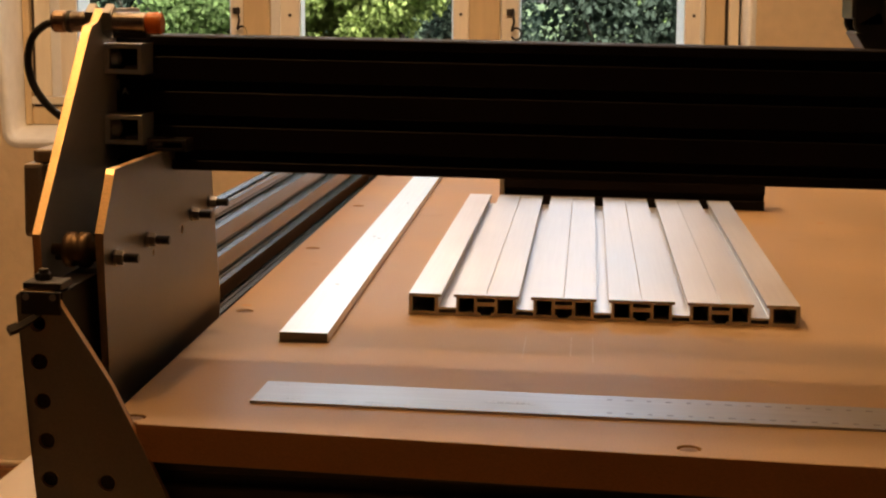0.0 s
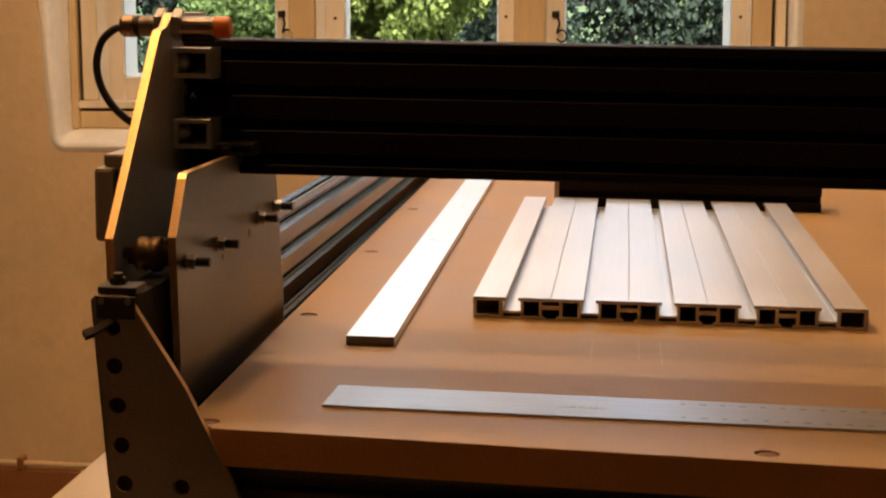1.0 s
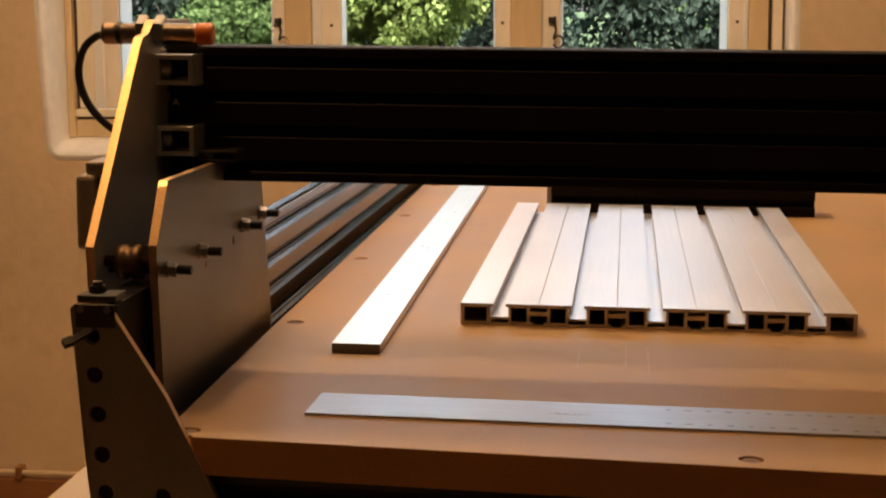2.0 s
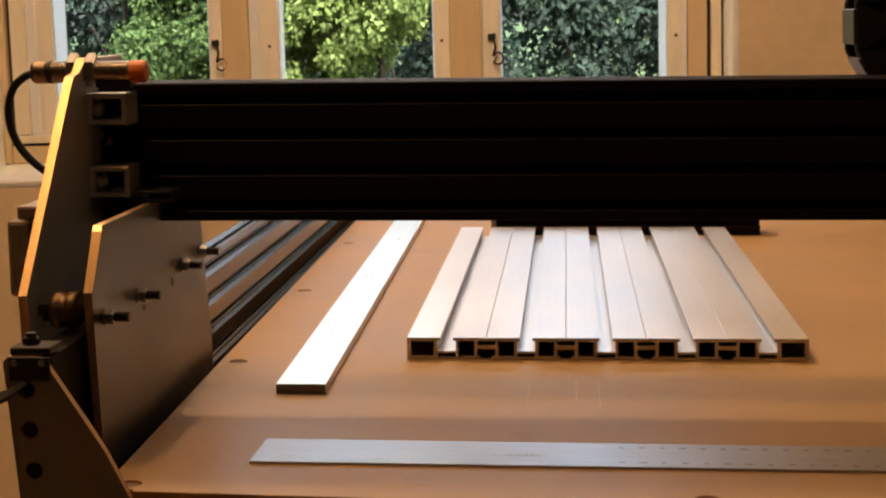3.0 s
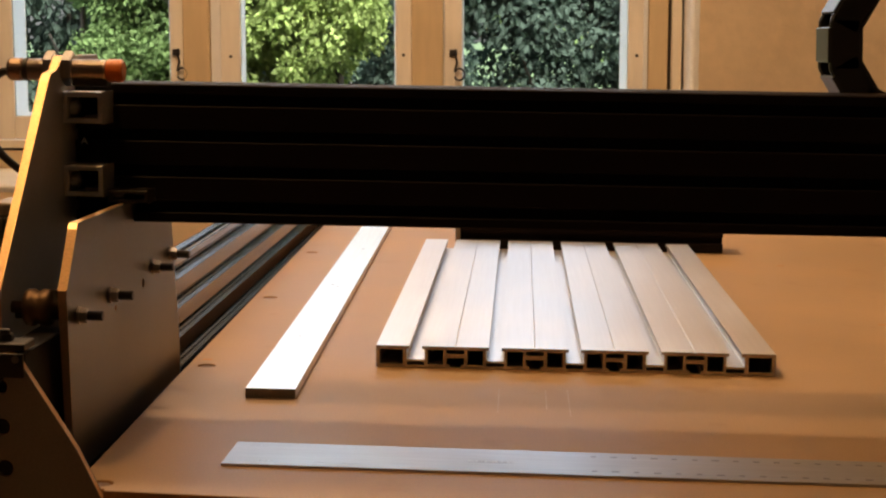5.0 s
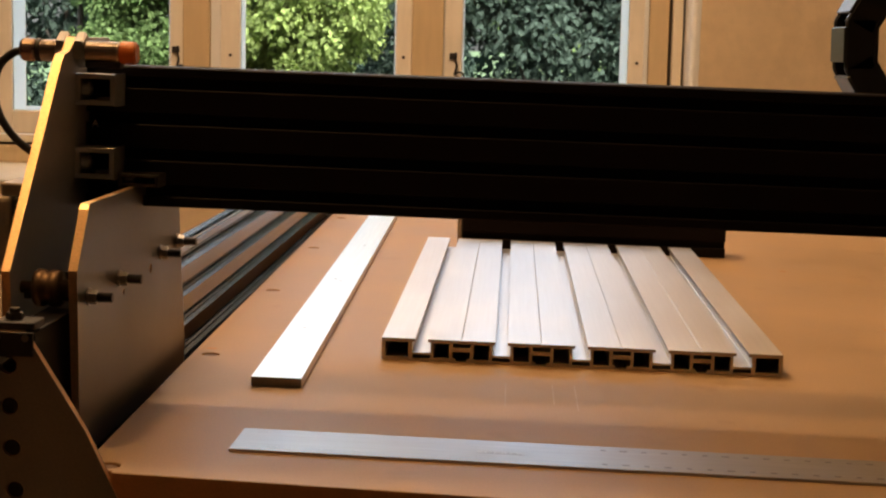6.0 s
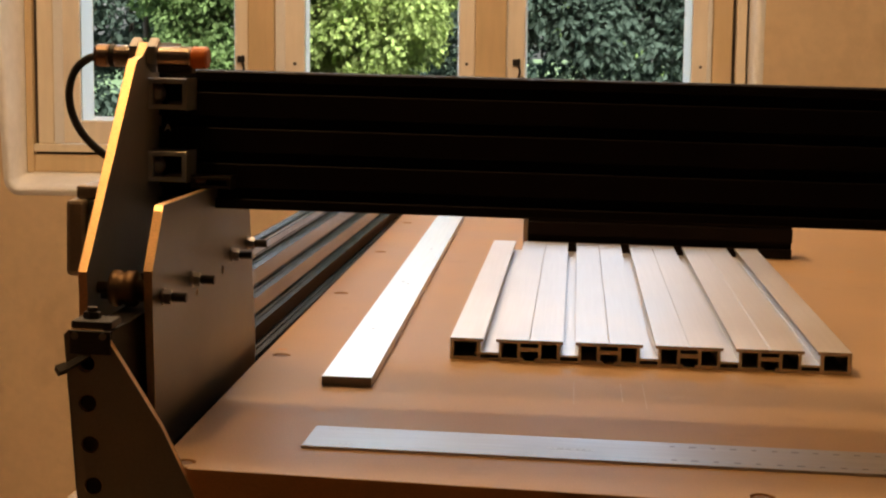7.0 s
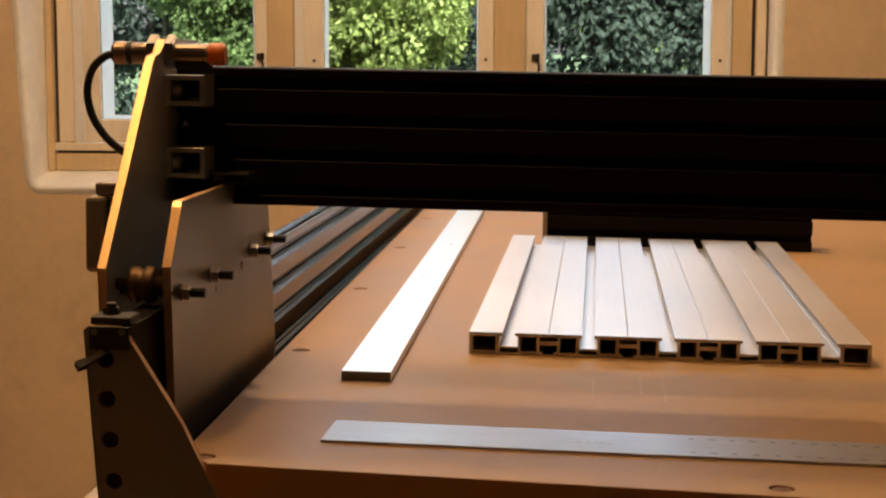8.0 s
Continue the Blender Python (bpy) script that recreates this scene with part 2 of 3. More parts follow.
def slab(outer, holes, depth, place, bevel=0.0, side_material=0):
    """A plate with openings right through it: outline and openings in its plane, place() turns (u, v, w) into metres."""
    bm = bmesh.new()
    for loop in (outer, *holes):
        vs = [bm.verts.new((u, v, 0)) for u, v in loop]
        for i in range(len(vs)):
            bm.edges.new((vs[i - 1], vs[i]))
    bmesh.ops.triangle_fill(bm, use_beauty=True, use_dissolve=False, edges=bm.edges[:], normal=(0, 0, 1))
    got = bmesh.ops.extrude_face_region(bm, geom=bm.faces[:])
    moved = {v for v in got["geom"] if isinstance(v, bmesh.types.BMVert)}
    for v in moved:
        v.co.z += depth
    bm.normal_update()
    for f in bm.faces:
        if abs(f.normal.z) < 0.5:
            f.material_index = side_material
    for v in bm.verts:
        v.co = Vector(place(*v.co))
    if bevel:
        rim = [e for e in bm.edges if len(e.link_faces) == 2 and e.calc_face_angle(0) > 1.0]
        bmesh.ops.bevel(bm, geom=rim, offset=bevel, segments=1, affect="EDGES", clamp_overlap=True)
    return bm


def slotted(w, h, nw, nh, pitch=0.020, mouth=0.0062, lip=0.0018, cavity=0.011, deep=0.006, arris=0.0009):
    """The outline of a slotted profile, w by h round its middle, with nw slots along the long w sides and nh along h."""
    def side(length, n):
        pts = [(-length / 2 + 0.0008, 0)]
        for i in range(n):
            c = (i - (n - 1) / 2) * pitch
            pts += [(c - mouth / 2 - arris, 0), (c - mouth / 2, -arris), (c - mouth / 2, -lip), (c - cavity / 2, -lip - 0.0006), (c - 0.003, -deep),
                    (c + 0.003, -deep), (c + cavity / 2, -lip - 0.0006), (c + mouth / 2, -lip), (c + mouth / 2, -arris), (c + mouth / 2 + arris, 0)]
        return pts + [(length / 2 - 0.0008, 0)]
    out = [(s, -h / 2 - d) for s, d in side(w, nw)]
    out += [(w / 2 + d, s) for s, d in side(h, nh)]
    out += [(-s, h / 2 + d) for s, d in side(w, nw)]
    out += [(-w / 2 - d, -s) for s, d in side(h, nh)]
    return out


def sweep(points, r, n=10, steps=8):
    """A round cable along a smooth line through the points."""
    pts = [Vector(p) for p in points]
    line = []
    for i in range(len(pts) - 1):
        a, b, c, d = pts[max(i - 1, 0)], pts[i], pts[i + 1], pts[min(i + 2, len(pts) - 1)]
        for k in range(steps):
            s = k / steps
            line.append(0.5 * ((2 * b) + (c - a) * s + (2 * a - 5 * b + 4 * c - d) * s * s + (3 * b - a - 3 * c + d) * s ** 3))
    line.append(pts[-1])
    bm = bmesh.new()
    rings = []
    for i, p in enumerate(line):
        way = (line[min(i + 1, len(line) - 1)] - line[max(i - 1, 0)]).normalized()
        u = way.cross(Vector((0.13, 1, 0.21))).normalized()
        v = way.cross(u)
        rings.append([bm.verts.new(p + r * (u * math.cos(2 * math.pi * k / n) + v * math.sin(2 * math.pi * k / n))) for k in range(n)])
    for a, b in zip(rings, rings[1:]):
        for k in range(n):
            bm.faces.new((a[k - 1], a[k], b[k], b[k - 1]))
    bm.faces.new(rings[0])
    bm.faces.new(rings[-1])
    return bm


def lathe(prof, y, z, n=22):
    """A turned part along x: prof is a row of (x, radius)."""
    bm = bmesh.new()
    rings = [[bm.verts.new((x, y + r * math.cos(2 * math.pi * k / n), z + r * math.sin(2 * math.pi * k / n))) for k in range(n)] for x, r in prof]
    for a, b in zip(rings, rings[1:]):
        for k in range(n):
            bm.faces.new((a[k - 1], a[k], b[k], b[k - 1]))
    bm.faces.new(rings[0])
    bm.faces.new(rings[-1])
    return bm


def thread(x0, x1, r, depth, pitch):
    prof = []
    for k in range(int((x1 - x0) / pitch)):
        prof += [(x0 + k * pitch, r - depth), (x0 + (k + 0.45) * pitch, r), (x0 + (k + 0.6) * pitch, r)]
    return prof + [(x1, r - depth)]


# ---------------------------------------------------------------- the room
FLOOR_Z, CEIL_Z, WALL_Y = -0.885, 1.62, 2.16
X0, X1, Y0 = -2.6, 2.6, -5.0
TILT = Matrix.Translation((-0.3, 2.25, 0.165)) @ Matrix.Rotation(radians(-0.9), 4, "Y") @ Matrix.Translation((0.3, -2.25, -0.165))


def structure(name, bm, mat, label, category):
    return tagged(part(name, bm, mat), label, category, kind="structure")


WALL_HOLE = [((TILT @ Vector((x, WALL_Y, z))).x, (TILT @ Vector((x, WALL_Y, z))).z) for x, z in ((-1.0600, -0.095), (0.421, -0.095), (0.421, 1.24), (-1.118, 1.24))]
# the window wall: plaster with one wide opening, whose left edge is rounded and splayed
structure("wall_north", slab(rect(X0, X1, FLOOR_Z, CEIL_Z), [WALL_HOLE], 0.30, lambda u, v, w: (u, WALL_Y + w, v)),
          M_WALL, "warm ochre painted plaster wall with faint stains", "wall")
# three unseen walls added round the room, dark to hold back fill light
structure("wall_west", box(X0 - 0.2, X0, Y0 - 0.2, WALL_Y + 0.3, FLOOR_Z, CEIL_Z), M_BACKWALL, "plain unseen wall, darkened to cut bounced light", "wall")
structure("wall_east", box(X1, X1 + 0.2, Y0 - 0.2, WALL_Y + 0.3, FLOOR_Z, CEIL_Z), M_BACKWALL, "plain unseen wall, darkened to cut bounced light", "wall")
structure("wall_south", box(X0, X1, Y0 - 0.2, Y0, FLOOR_Z, CEIL_Z), M_BACKWALL, "plain unseen wall, darkened to cut bounced light", "wall")
structure("ceiling", box(X0 - 0.2, X1 + 0.2, Y0 - 0.2, WALL_Y + 0.3, CEIL_Z, CEIL_Z + 0.2), M_CEILING, "plain white painted ceiling", "ceiling")
floor = structure("floor", box(X0 - 0.2, X1 + 0.2, Y0 - 0.2, WALL_Y + 0.3, FLOOR_Z - 0.22, FLOOR_Z - 0.02), M_DARK_FILL, "brown stained wooden plank floor", "floor")

# reveal and sill of the window: one skin of old whitewash, uneven, rounded at the arris and in the lower corners
def reveal_skin():
    r, zb, xl, xr = 0.016, -0.084, -1.0500, 0.411
    line = [(xl - 0.045 * (z - zb), z, 1.0, 0.0) for z in [1.27 - 0.03 * k for k in range(45)] if z > zb + r + 0.004]
    for k in range(7):
        a = k / 6 * math.pi / 2
        line.append((xl + r - r * math.cos(a), zb + r - r * math.sin(a), math.cos(a), math.sin(a)))
    line += [(x, zb, 0.0, 1.0) for x in [xl + r + 0.012 + 0.03 * k for k in range(47)] if x < xr - r - 0.006]
    for k in range(7):
        a = k / 6 * math.pi / 2
        line.append((xr - r + r * math.sin(a), zb + r - r * math.cos(a), -math.sin(a), math.cos(a)))
    line += [(xr, zb + r + 0.03 * k, -1.0, 0.0) for k in range(1, 45)]
    bm, rows = bmesh.new(), []
    for x, z, nx, nz in line:
        prof = [(-0.030, WALL_Y + 0.006), (-0.020, WALL_Y + 0.0005), (-0.010, WALL_Y - 0.003 - 0.004 * nz)]
        for i in range(1, 7):
            a = i / 6 * math.pi / 2
            prof.append((-0.010 + 0.010 * math.sin(a), WALL_Y - 0.003 - 0.004 * nz + 0.013 * (1 - math.cos(a))))
        row = []
        for k, (e, y) in enumerate(prof):
            e += 0.0022 * noise.noise((x * 9, z * 9, 1.3)) + 0.0009 * noise.noise((x * 40, z * 40, y * 50))
            row.append(Vector((x + nx * e, y, z + nz * e)))
        end = Vector((x + nx * (0.002 if nx <= 0 else max(0.0, xl - x) / nx + 0.0004) if nz < 0.99 else x, 2.252, z + nz * 0.022))
        for k in (1, 2, 3):
            p = row[len(prof) - 1].lerp(end, k / 3)
            if k < 3:
                p += Vector((nx, 0, nz)) * 0.0016 * noise.noise((x * 25, p.y * 25, z * 25))
            row.append(p)
        row.append(end + Vector((0, 0.10, 0)))
        rows.append([bm.verts.new(p) for p in row])
    for a, b in zip(rows, rows[1:]):
        for k in range(len(a) - 1):
            bm.faces.new((a[k], a[k + 1], b[k + 1], b[k]))
    return bm


skin = structure("window_reveal", reveal_skin(), M_REVEAL, "worn whitewashed plaster window reveal and sill with rounded edges", "reveal")
skin.matrix_world = TILT
for p in skin.data.polygons:
    p.use_smooth = True
structure("baseboard", box(X0, X1, WALL_Y - 0.022, WALL_Y - 0.001, FLOOR_Z, FLOOR_Z + 0.105, 0.004), M_SKIRT, "brown stained wooden skirting board", "skirting")
structure("pipe", tube((X0, WALL_Y - 0.02, FLOOR_Z + 0.118), (X1, WALL_Y - 0.02, FLOOR_Z + 0.118), 0.006, 14), M_WALL, "thin painted heating pipe above the skirting", "pipe")
for i in range(6):
    cx = -1.135 + i * 0.55
    structure("pipe_clip", box(cx - 0.007, cx + 0.007, WALL_Y - 0.030, WALL_Y - 0.001, FLOOR_Z + 0.106, FLOOR_Z + 0.132, 0.003), M_SKIRT, "small brown pipe clip", "pipe clip")

# ---------------------------------------------------------------- window
window = thing("window_1", "cream painted wooden casement window with three lights", "window", kind="structure")
FY = 2.25


def bar(name, x0, x1, y0, y1, z0, z1, mat, parent, label="", bevel=0.003):
    return part(name, box(x0, x1, y0, y1, z0, z1, bevel), mat, parent, label)


window.matrix_world = TILT
bar("window_frame", -1.0495, -1.0345, FY - 0.006, FY + 0.10, -0.063, 1.22, M_PAINT_DARK, window)
# the shade in the open gaps is put in as solid dark strips
bar("gap_seal", -1.0343, -1.0258, FY + 0.010, FY + 0.10, -0.020, 1.22, M_DARK_FILL, window, "dark strip painted as the shade of an open gap", 0.0)
bar("jamb", -1.0256, -0.9920, FY - 0.002, FY + 0.10, -0.004, 1.22, M_PAINT, window)
bar("jamb", 0.338, 0.377, FY, FY + 0.10, -0.004, 1.22, M_PAINT_DARK, window)
bar("gap_seal", 0.3772, 0.3835, FY + 0.012, FY + 0.10, -0.02, 1.22, M_DARK_FILL, window, "dark strip painted as the shade of an open gap", 0.0)
bar("jamb", 0.384, 0.404, FY - 0.004, FY + 0.10, -0.062, 1.22, M_PAINT, window)
bar("bottom_rail", -1.0345, 0.384, FY - 0.008, FY + 0.10, -0.0205, -0.0045, M_PAINT, window)
bar("gap_seal", -1.0345, 0.384, FY + 0.012, FY + 0.10, -0.0260, -0.0207, M_DARK_FILL, window, "dark strip painted as the shade of an open gap", 0.0)
bar("window_sill_board", -1.0345, 0.384, FY - 0.003, FY + 0.10, -0.0625, -0.0262, M_PAINT_DARK, window, "", 0.004)
bar("top_rail", -0.9915, 0.3375, FY, FY + 0.10, 1.16, 1.22, M_PAINT, window)
bar("post", -0.588, -0.534, FY - 0.012, FY + 0.10, -0.004, 1.16, M_PAINT_DARK, window)
bar("post", -0.130, -0.067, FY - 0.012, FY + 0.10, -0.004, 1.16, M_PAINT_DARK, window)


def sash(x0, x1, left, right, white_left, white_right):
    """One casement: stiles, rails, pane, and white strips on the weather side in place of the daylit outer frame that
    shows through the pane.
    """
    s = part("sash", box(x0, left, FY + 0.002, FY + 0.014, -0.0035, 1.158, 0.003), M_SASH, window)
    bar("stile", right, x1, FY + 0.002, FY + 0.014, -0.0035, 1.158, M_SASH, s)
    bar("rail", left, right, FY + 0.002, FY + 0.014, -0.0035, 0.044, M_SASH, s)
    bar("rail", left, right, FY + 0.002, FY + 0.014, 1.11, 1.158, M_SASH, s)
    pane = bar("pane", left - 0.002, right + 0.002, FY + 0.006, FY + 0.010, 0.042, 1.112, glass, s, "clear glass pane", 0.0)
    pane.visible_shadow = False
    if white_left:
        bar("bead", left + 0.0002, left + white_left, FY + 0.0145, FY + 0.0185, 0.044, 1.11, M_DAYLIT_STRIP, s, "white translucent strip standing in for the daylit outer frame", 0.0)
    if white_right:
        bar("bead", right - white_right, right - 0.0002, FY + 0.0145, FY + 0.0185, 0.044, 1.11, M_DAYLIT_STRIP, s, "white translucent strip standing in for the daylit outer frame", 0.0)
    bar("bead", left + max(white_left, 0.0002) + 0.0002, right - max(white_right, 0.0002) - 0.0002, FY + 0.0145, FY + 0.0185, 0.0441, 0.052, M_DAYLIT_STRIP, s, "white translucent strip standing in for the daylit outer frame", 0.0)
    return s


s1 = sash(-0.9915, -0.589, -0.937, -0.617, 0.024, 0.003)
s2 = sash(-0.533, -0.131, -0.474, -0.163, 0.008, 0.003)
s3 = sash(-0.066, 0.337, -0.030, 0.298, 0.003, 0.015)
bar("edge_strip", -0.533, -0.513, FY - 0.003, FY + 0.001, -0.003, 1.157, M_WHITE, s2, "white painted strip", 0.0015)
bar("edge_strip", -0.9912, -0.9710, FY - 0.003, FY + 0.001, -0.003, 1.157, M_WHITE, s1, "white painted strip", 0.0015)
bar("edge_strip", 0.328, 0.337, FY - 0.003, FY + 0.001, -0.003, 1.157, M_WHITE, s3, "white painted strip", 0.0015)


def hook(x, z, parent):
    """A wrought casement hook hanging from its eye, curled at the end."""
    base = part("hook_plate", box(x - 0.011, x + 0.004, FY - 0.006, FY + 0.001, z + 0.016, z + 0.029, 0.002), M_IRON, parent, "black iron hook plate")
    pts = [(x + 0.002, FY - 0.009, z + 0.030), (x + 0.001, FY - 0.010, z + 0.018), (x + 0.004, FY - 0.010, z + 0.004), (x + 0.001, FY - 0.010, z - 0.008)]
    for i in range(9):
        a = radians(150 - i * 38)
        pts.append((x + 0.009 + 0.0105 * math.cos(a), FY - 0.010, z - 0.020 + 0.0115 * math.sin(a)))
    part("hook", sweep(pts, 0.0022, 8, 5), M_IRON, base, "black iron casement hook", True)


hook(-0.600, 0.150, window)
hook(-0.044, 0.149, window)
for sx, sz in ((-0.494, 0.164), (-0.147, 0.167), (0.316, 0.166)):
    part("screw", tube((sx, FY + 0.0025, sz), (sx, FY - 0.0005, sz), 0.0032, 12), M_DARK_FILL, window, "dark sunk screw")

# ---------------------------------------------------------------- garden
structure("ground", box(-60, 60, WALL_Y + 0.31, 400, -1.3, -1.05), M_GRASS, "green lawn outside the window", "ground")


def foliage(clumps, leaves, size, seed):
    """Leaves, each a folded blade of four corners, gathered on clumps (x, y, z, radius)."""
    rng = np.random.default_rng(seed)
    c = np.array(clumps)
    pick = rng.choice(len(c), leaves, p=c[:, 3] ** 2 / (c[:, 3] ** 2).sum())
    d = rng.normal(size=(leaves, 3))
    d /= np.linalg.norm(d, axis=1)[:, None]
    pos = c[pick, :3] + d * (c[pick, 3] * rng.uniform(0.55, 1.08, leaves))[:, None]
    axis = d * 0.5 + rng.normal(size=(leaves, 3)) * 0.5 + np.array((0, 0, -0.6))
    axis /= np.linalg.norm(axis, axis=1)[:, None]
    side = np.cross(axis, d + rng.normal(size=(leaves, 3)) * 0.6)
    side /= np.linalg.norm(side, axis=1)[:, None] + 1e-9
    up = np.cross(side, axis)
    s = (size * rng.uniform(0.6, 1.35, leaves))[:, None]
    base, tip = pos - axis * s * 0.5, pos + axis * s * 0.5
    l, r = pos - side * s * 0.30 + up * s * 0.10, pos + side * s * 0.30 + up * s * 0.10
    verts = np.stack([base, l, tip, r], 1).reshape(-1, 3)
    k = np.arange(leaves) * 4
    faces = np.concatenate([np.stack([k, k + 1, k + 2], 1), np.stack([k, k + 2, k + 3], 1)])
    me = bpy.data.meshes.new("crown")
    me.from_pydata(verts.tolist(), [], faces.tolist())
    return me


def bush(name, label, mat, x0, x1, y0, y1, z1, clumps, leaves, size, seed, trunks, gone=lambda x, z: False, radii=(0.08, 0.19)):
    """A garden shrub: several tapered stems with limbs, and a crown of small leaves on uneven clumps."""
    rng = random.Random(seed)
    t = thing(name, label, "shrub", ((x0 + x1) / 2, (y0 + y1) / 2, -1.05))
    put = []
    for _ in range(clumps):
        u, v, h = rng.random(), rng.random(), rng.random()
        w = 1 - 0.35 * max(0, h - 0.6) / 0.4
        px, pz = x0 + (x1 - x0) * (0.5 + (u - 0.5) * w), -0.95 + (z1 + 0.95) * h
        if not gone(px, pz):
            put.append((px, y0 + (y1 - y0) * v, pz, rng.uniform(*radii)))
    me = foliage(put, leaves, size, seed)
    me.materials.append(mat)
    crown = new("crown", me)
    inv = Matrix.Translation(t.location).inverted()
    crown.parent, crown.matrix_parent_inverse = t, inv
    for i in range(trunks):
        bx, by = x0 + (x1 - x0) * (i + 0.5) / trunks, (y0 + y1) / 2
        bm = tube((bx, by, -1.06), (bx + rng.uniform(-0.1, 0.1), by, z1 * 0.3), 0.035, 8, r2=0.010)
        for j in range(5):
            h = -0.8 + j * 0.16
            merge(bm, tube((bx, by, h), (bx + rng.uniform(-0.3, 0.3), by + rng.uniform(-0.3, 0.2), h + rng.uniform(0.15, 0.4)), 0.014, 6, r2=0.004))
        stem = part("trunk", bm, M_BARK, t)
        stem.matrix_parent_inverse = inv
    return t


bush("beech_shrub", "mid-green leafy beech shrub outside the window", M_LEAF_A, -1.62, -0.93, 4.75, 5.3, 1.0, 480, 72000, 0.026, 3, 3, lambda x, z: x < -1.52 + 0.2 * (0.3 - z), (0.05, 0.13))
bush("beech_shrub", "sunlit yellow-green leafy beech shrub outside the window", M_LEAF_B, -1.04, -0.30, 4.55, 5.0, 1.0, 500, 64000, 0.027, 4, 2, lambda x, z: x > -0.45 - 0.9 * max(0.0, 0.24 - z) or (x < -0.86 and 0.05 < z < 0.13), (0.04, 0.11))
ivy = bush("ivy_hedge", "dark bluish green ivy hedge with pale young shoots outside the window", M_LEAF_C, -0.42, 1.20, 5.1, 5.5, 1.1, 260, 80000, 0.034, 5, 4)
bush("ivy_hedge", "dark green hedge in the shade behind the shrubs", M_LEAF_C, -4.2, -0.2, 6.2, 6.9, 1.3, 520, 110000, 0.040, 6, 8)
# young shoots on the face of the ivy
rng = random.Random(11)
tips = [(rng.uniform(-0.42, 1.2), rng.uniform(4.92, 5.06), rng.uniform(-0.3, 0.66), rng.uniform(0.012, 0.028)) for _ in range(90)]
me = foliage(tips, 260, 0.020, 12)
me.materials.append(M_LEAF_A)
shoots = new("young_shoots", me)
shoots.parent, shoots.matrix_parent_inverse = ivy, Matrix.Translation(ivy.location).inverted()
tagged(shoots, "pale yellow-green young shoots", kind="stuff")

# ---------------------------------------------------------------- workbench
bench = thing("workbench", "pale wooden workbench under the machine", "workbench", (0.3, 0.4, FLOOR_Z))
BI = Matrix.Translation(bench.location).inverted()
BENCH_Z = -0.083
for ob in (part("bench_top", box(-0.229, 0.95, -0.34, 1.25, BENCH_Z - 0.036, BENCH_Z, 0.003), M_BENCH, bench),
           *(part("leg", box(x, x + 0.07, y, y + 0.07, FLOOR_Z - 0.001, BENCH_Z - 0.0362, 0.004), M_BENCH, bench) for x in (-0.19, 0.85) for y in (-0.28, 1.12))):
    ob.matrix_parent_inverse = BI

# ---------------------------------------------------------------- machine frame
RX0, RX1, RZ0, RZ1 = -0.149, -0.135, -0.0188, 0.0612
machine = thing("machine_frame", "slotted aluminium router frame with drilled end bracket", "machine frame")
rc = ((RX0 + RX1) / 2, (RZ0 + RZ1) / 2)
part("side_rail", slab(slotted(0.014, 0.080, 1, 4, mouth=0.0056, cavity=0.0106, deep=0.0058, lip=0.0032, arris=0.0020), [], 1.36, lambda u, v, w: (rc[0] + u, -0.284 + w, rc[1] + v)), M_RAIL, machine, "black slotted aluminium side rail with shiny lips")
part("cross_beam", slab(slotted(0.040, 0.060, 2, 3), [], 0.72, lambda u, v, w: (-0.098 + w, -0.262 + u, -0.0497 + v)), M_CROSS, machine, "dark slotted aluminium cross beam")
part("cross_beam", slab(slotted(0.040, 0.060, 2, 3), [], 0.72, lambda u, v, w: (-0.098 + w, 1.03 + u, -0.0497 + v)), M_CROSS, machine, "dark slotted aluminium cross beam")
part("end_cap", box(RX0 + 0.0002, RX1 + 0.0006, -0.2900, -0.2000, RZ0 - 0.0006, RZ1 + 0.0006, 0.0006), M_BLACK, machine, "black cover over the rail end")
part("foot", box(-0.140, -0.10, -0.27, -0.21, BENCH_Z - 0.001, -0.0795, 0.002), M_BLACK, machine)
# added to block the lit bench from showing between board and side plate
part("side_beam", slab(slotted(0.049, 0.060, 2, 3), [], 1.345, lambda u, v, w: (-0.1243 + u, -0.281 + w, -0.0500 + v)), M_BLACK, machine, "black slotted beam added under the board to keep the gap dark")
part("foot", box(-0.146, -0.104, 0.98, 1.04, BENCH_Z - 0.001, -0.0795, 0.002), M_BLACK, machine)
GY = -0.2905
GHOLES = [(-0.1448, 0.0475), (-0.1440, 0.0290), (-0.1428, 0.0098), (-0.1412, -0.0096), (-0.1400, -0.0285), (-0.1120, -0.0292)]
gusset = part("end_bracket", slab([(-0.1425, -0.0825), (-0.0610, -0.0825), (-0.0855, -0.0300), (-0.1095, 0.0190), (-0.1360, 0.0605), (-0.1388, 0.0630), (-0.1525, 0.0630), (-0.1550, 0.0605), (-0.1490, -0.0160)],
                                  [circle(x, z, 0.0043) for x, z in GHOLES], 0.005, lambda u, v, w: (u, GY - 0.005 + w, v), 0.0004, 1), (M_GUSSET, M_PLATE_EDGE), machine, "drilled triangular aluminium end bracket")
for x, z in GHOLES[1:]:
    part("socket_bolt", merge(tube((x, GY - 0.0025, z), (x, GY + 0.004, z), 0.0041, 18, 0.0004), tube((x, GY - 0.003, z), (x, GY - 0.0024, z), 0.0019, 6)), M_DARK_STEEL, gusset, "black socket bolt")
part("stop_plate", box(-0.1525, -0.1335, GY - 0.003, GY + 0.014, 0.0632, 0.0668, 0.0008), M_DARK_STEEL, gusset, "small grey stop plate")
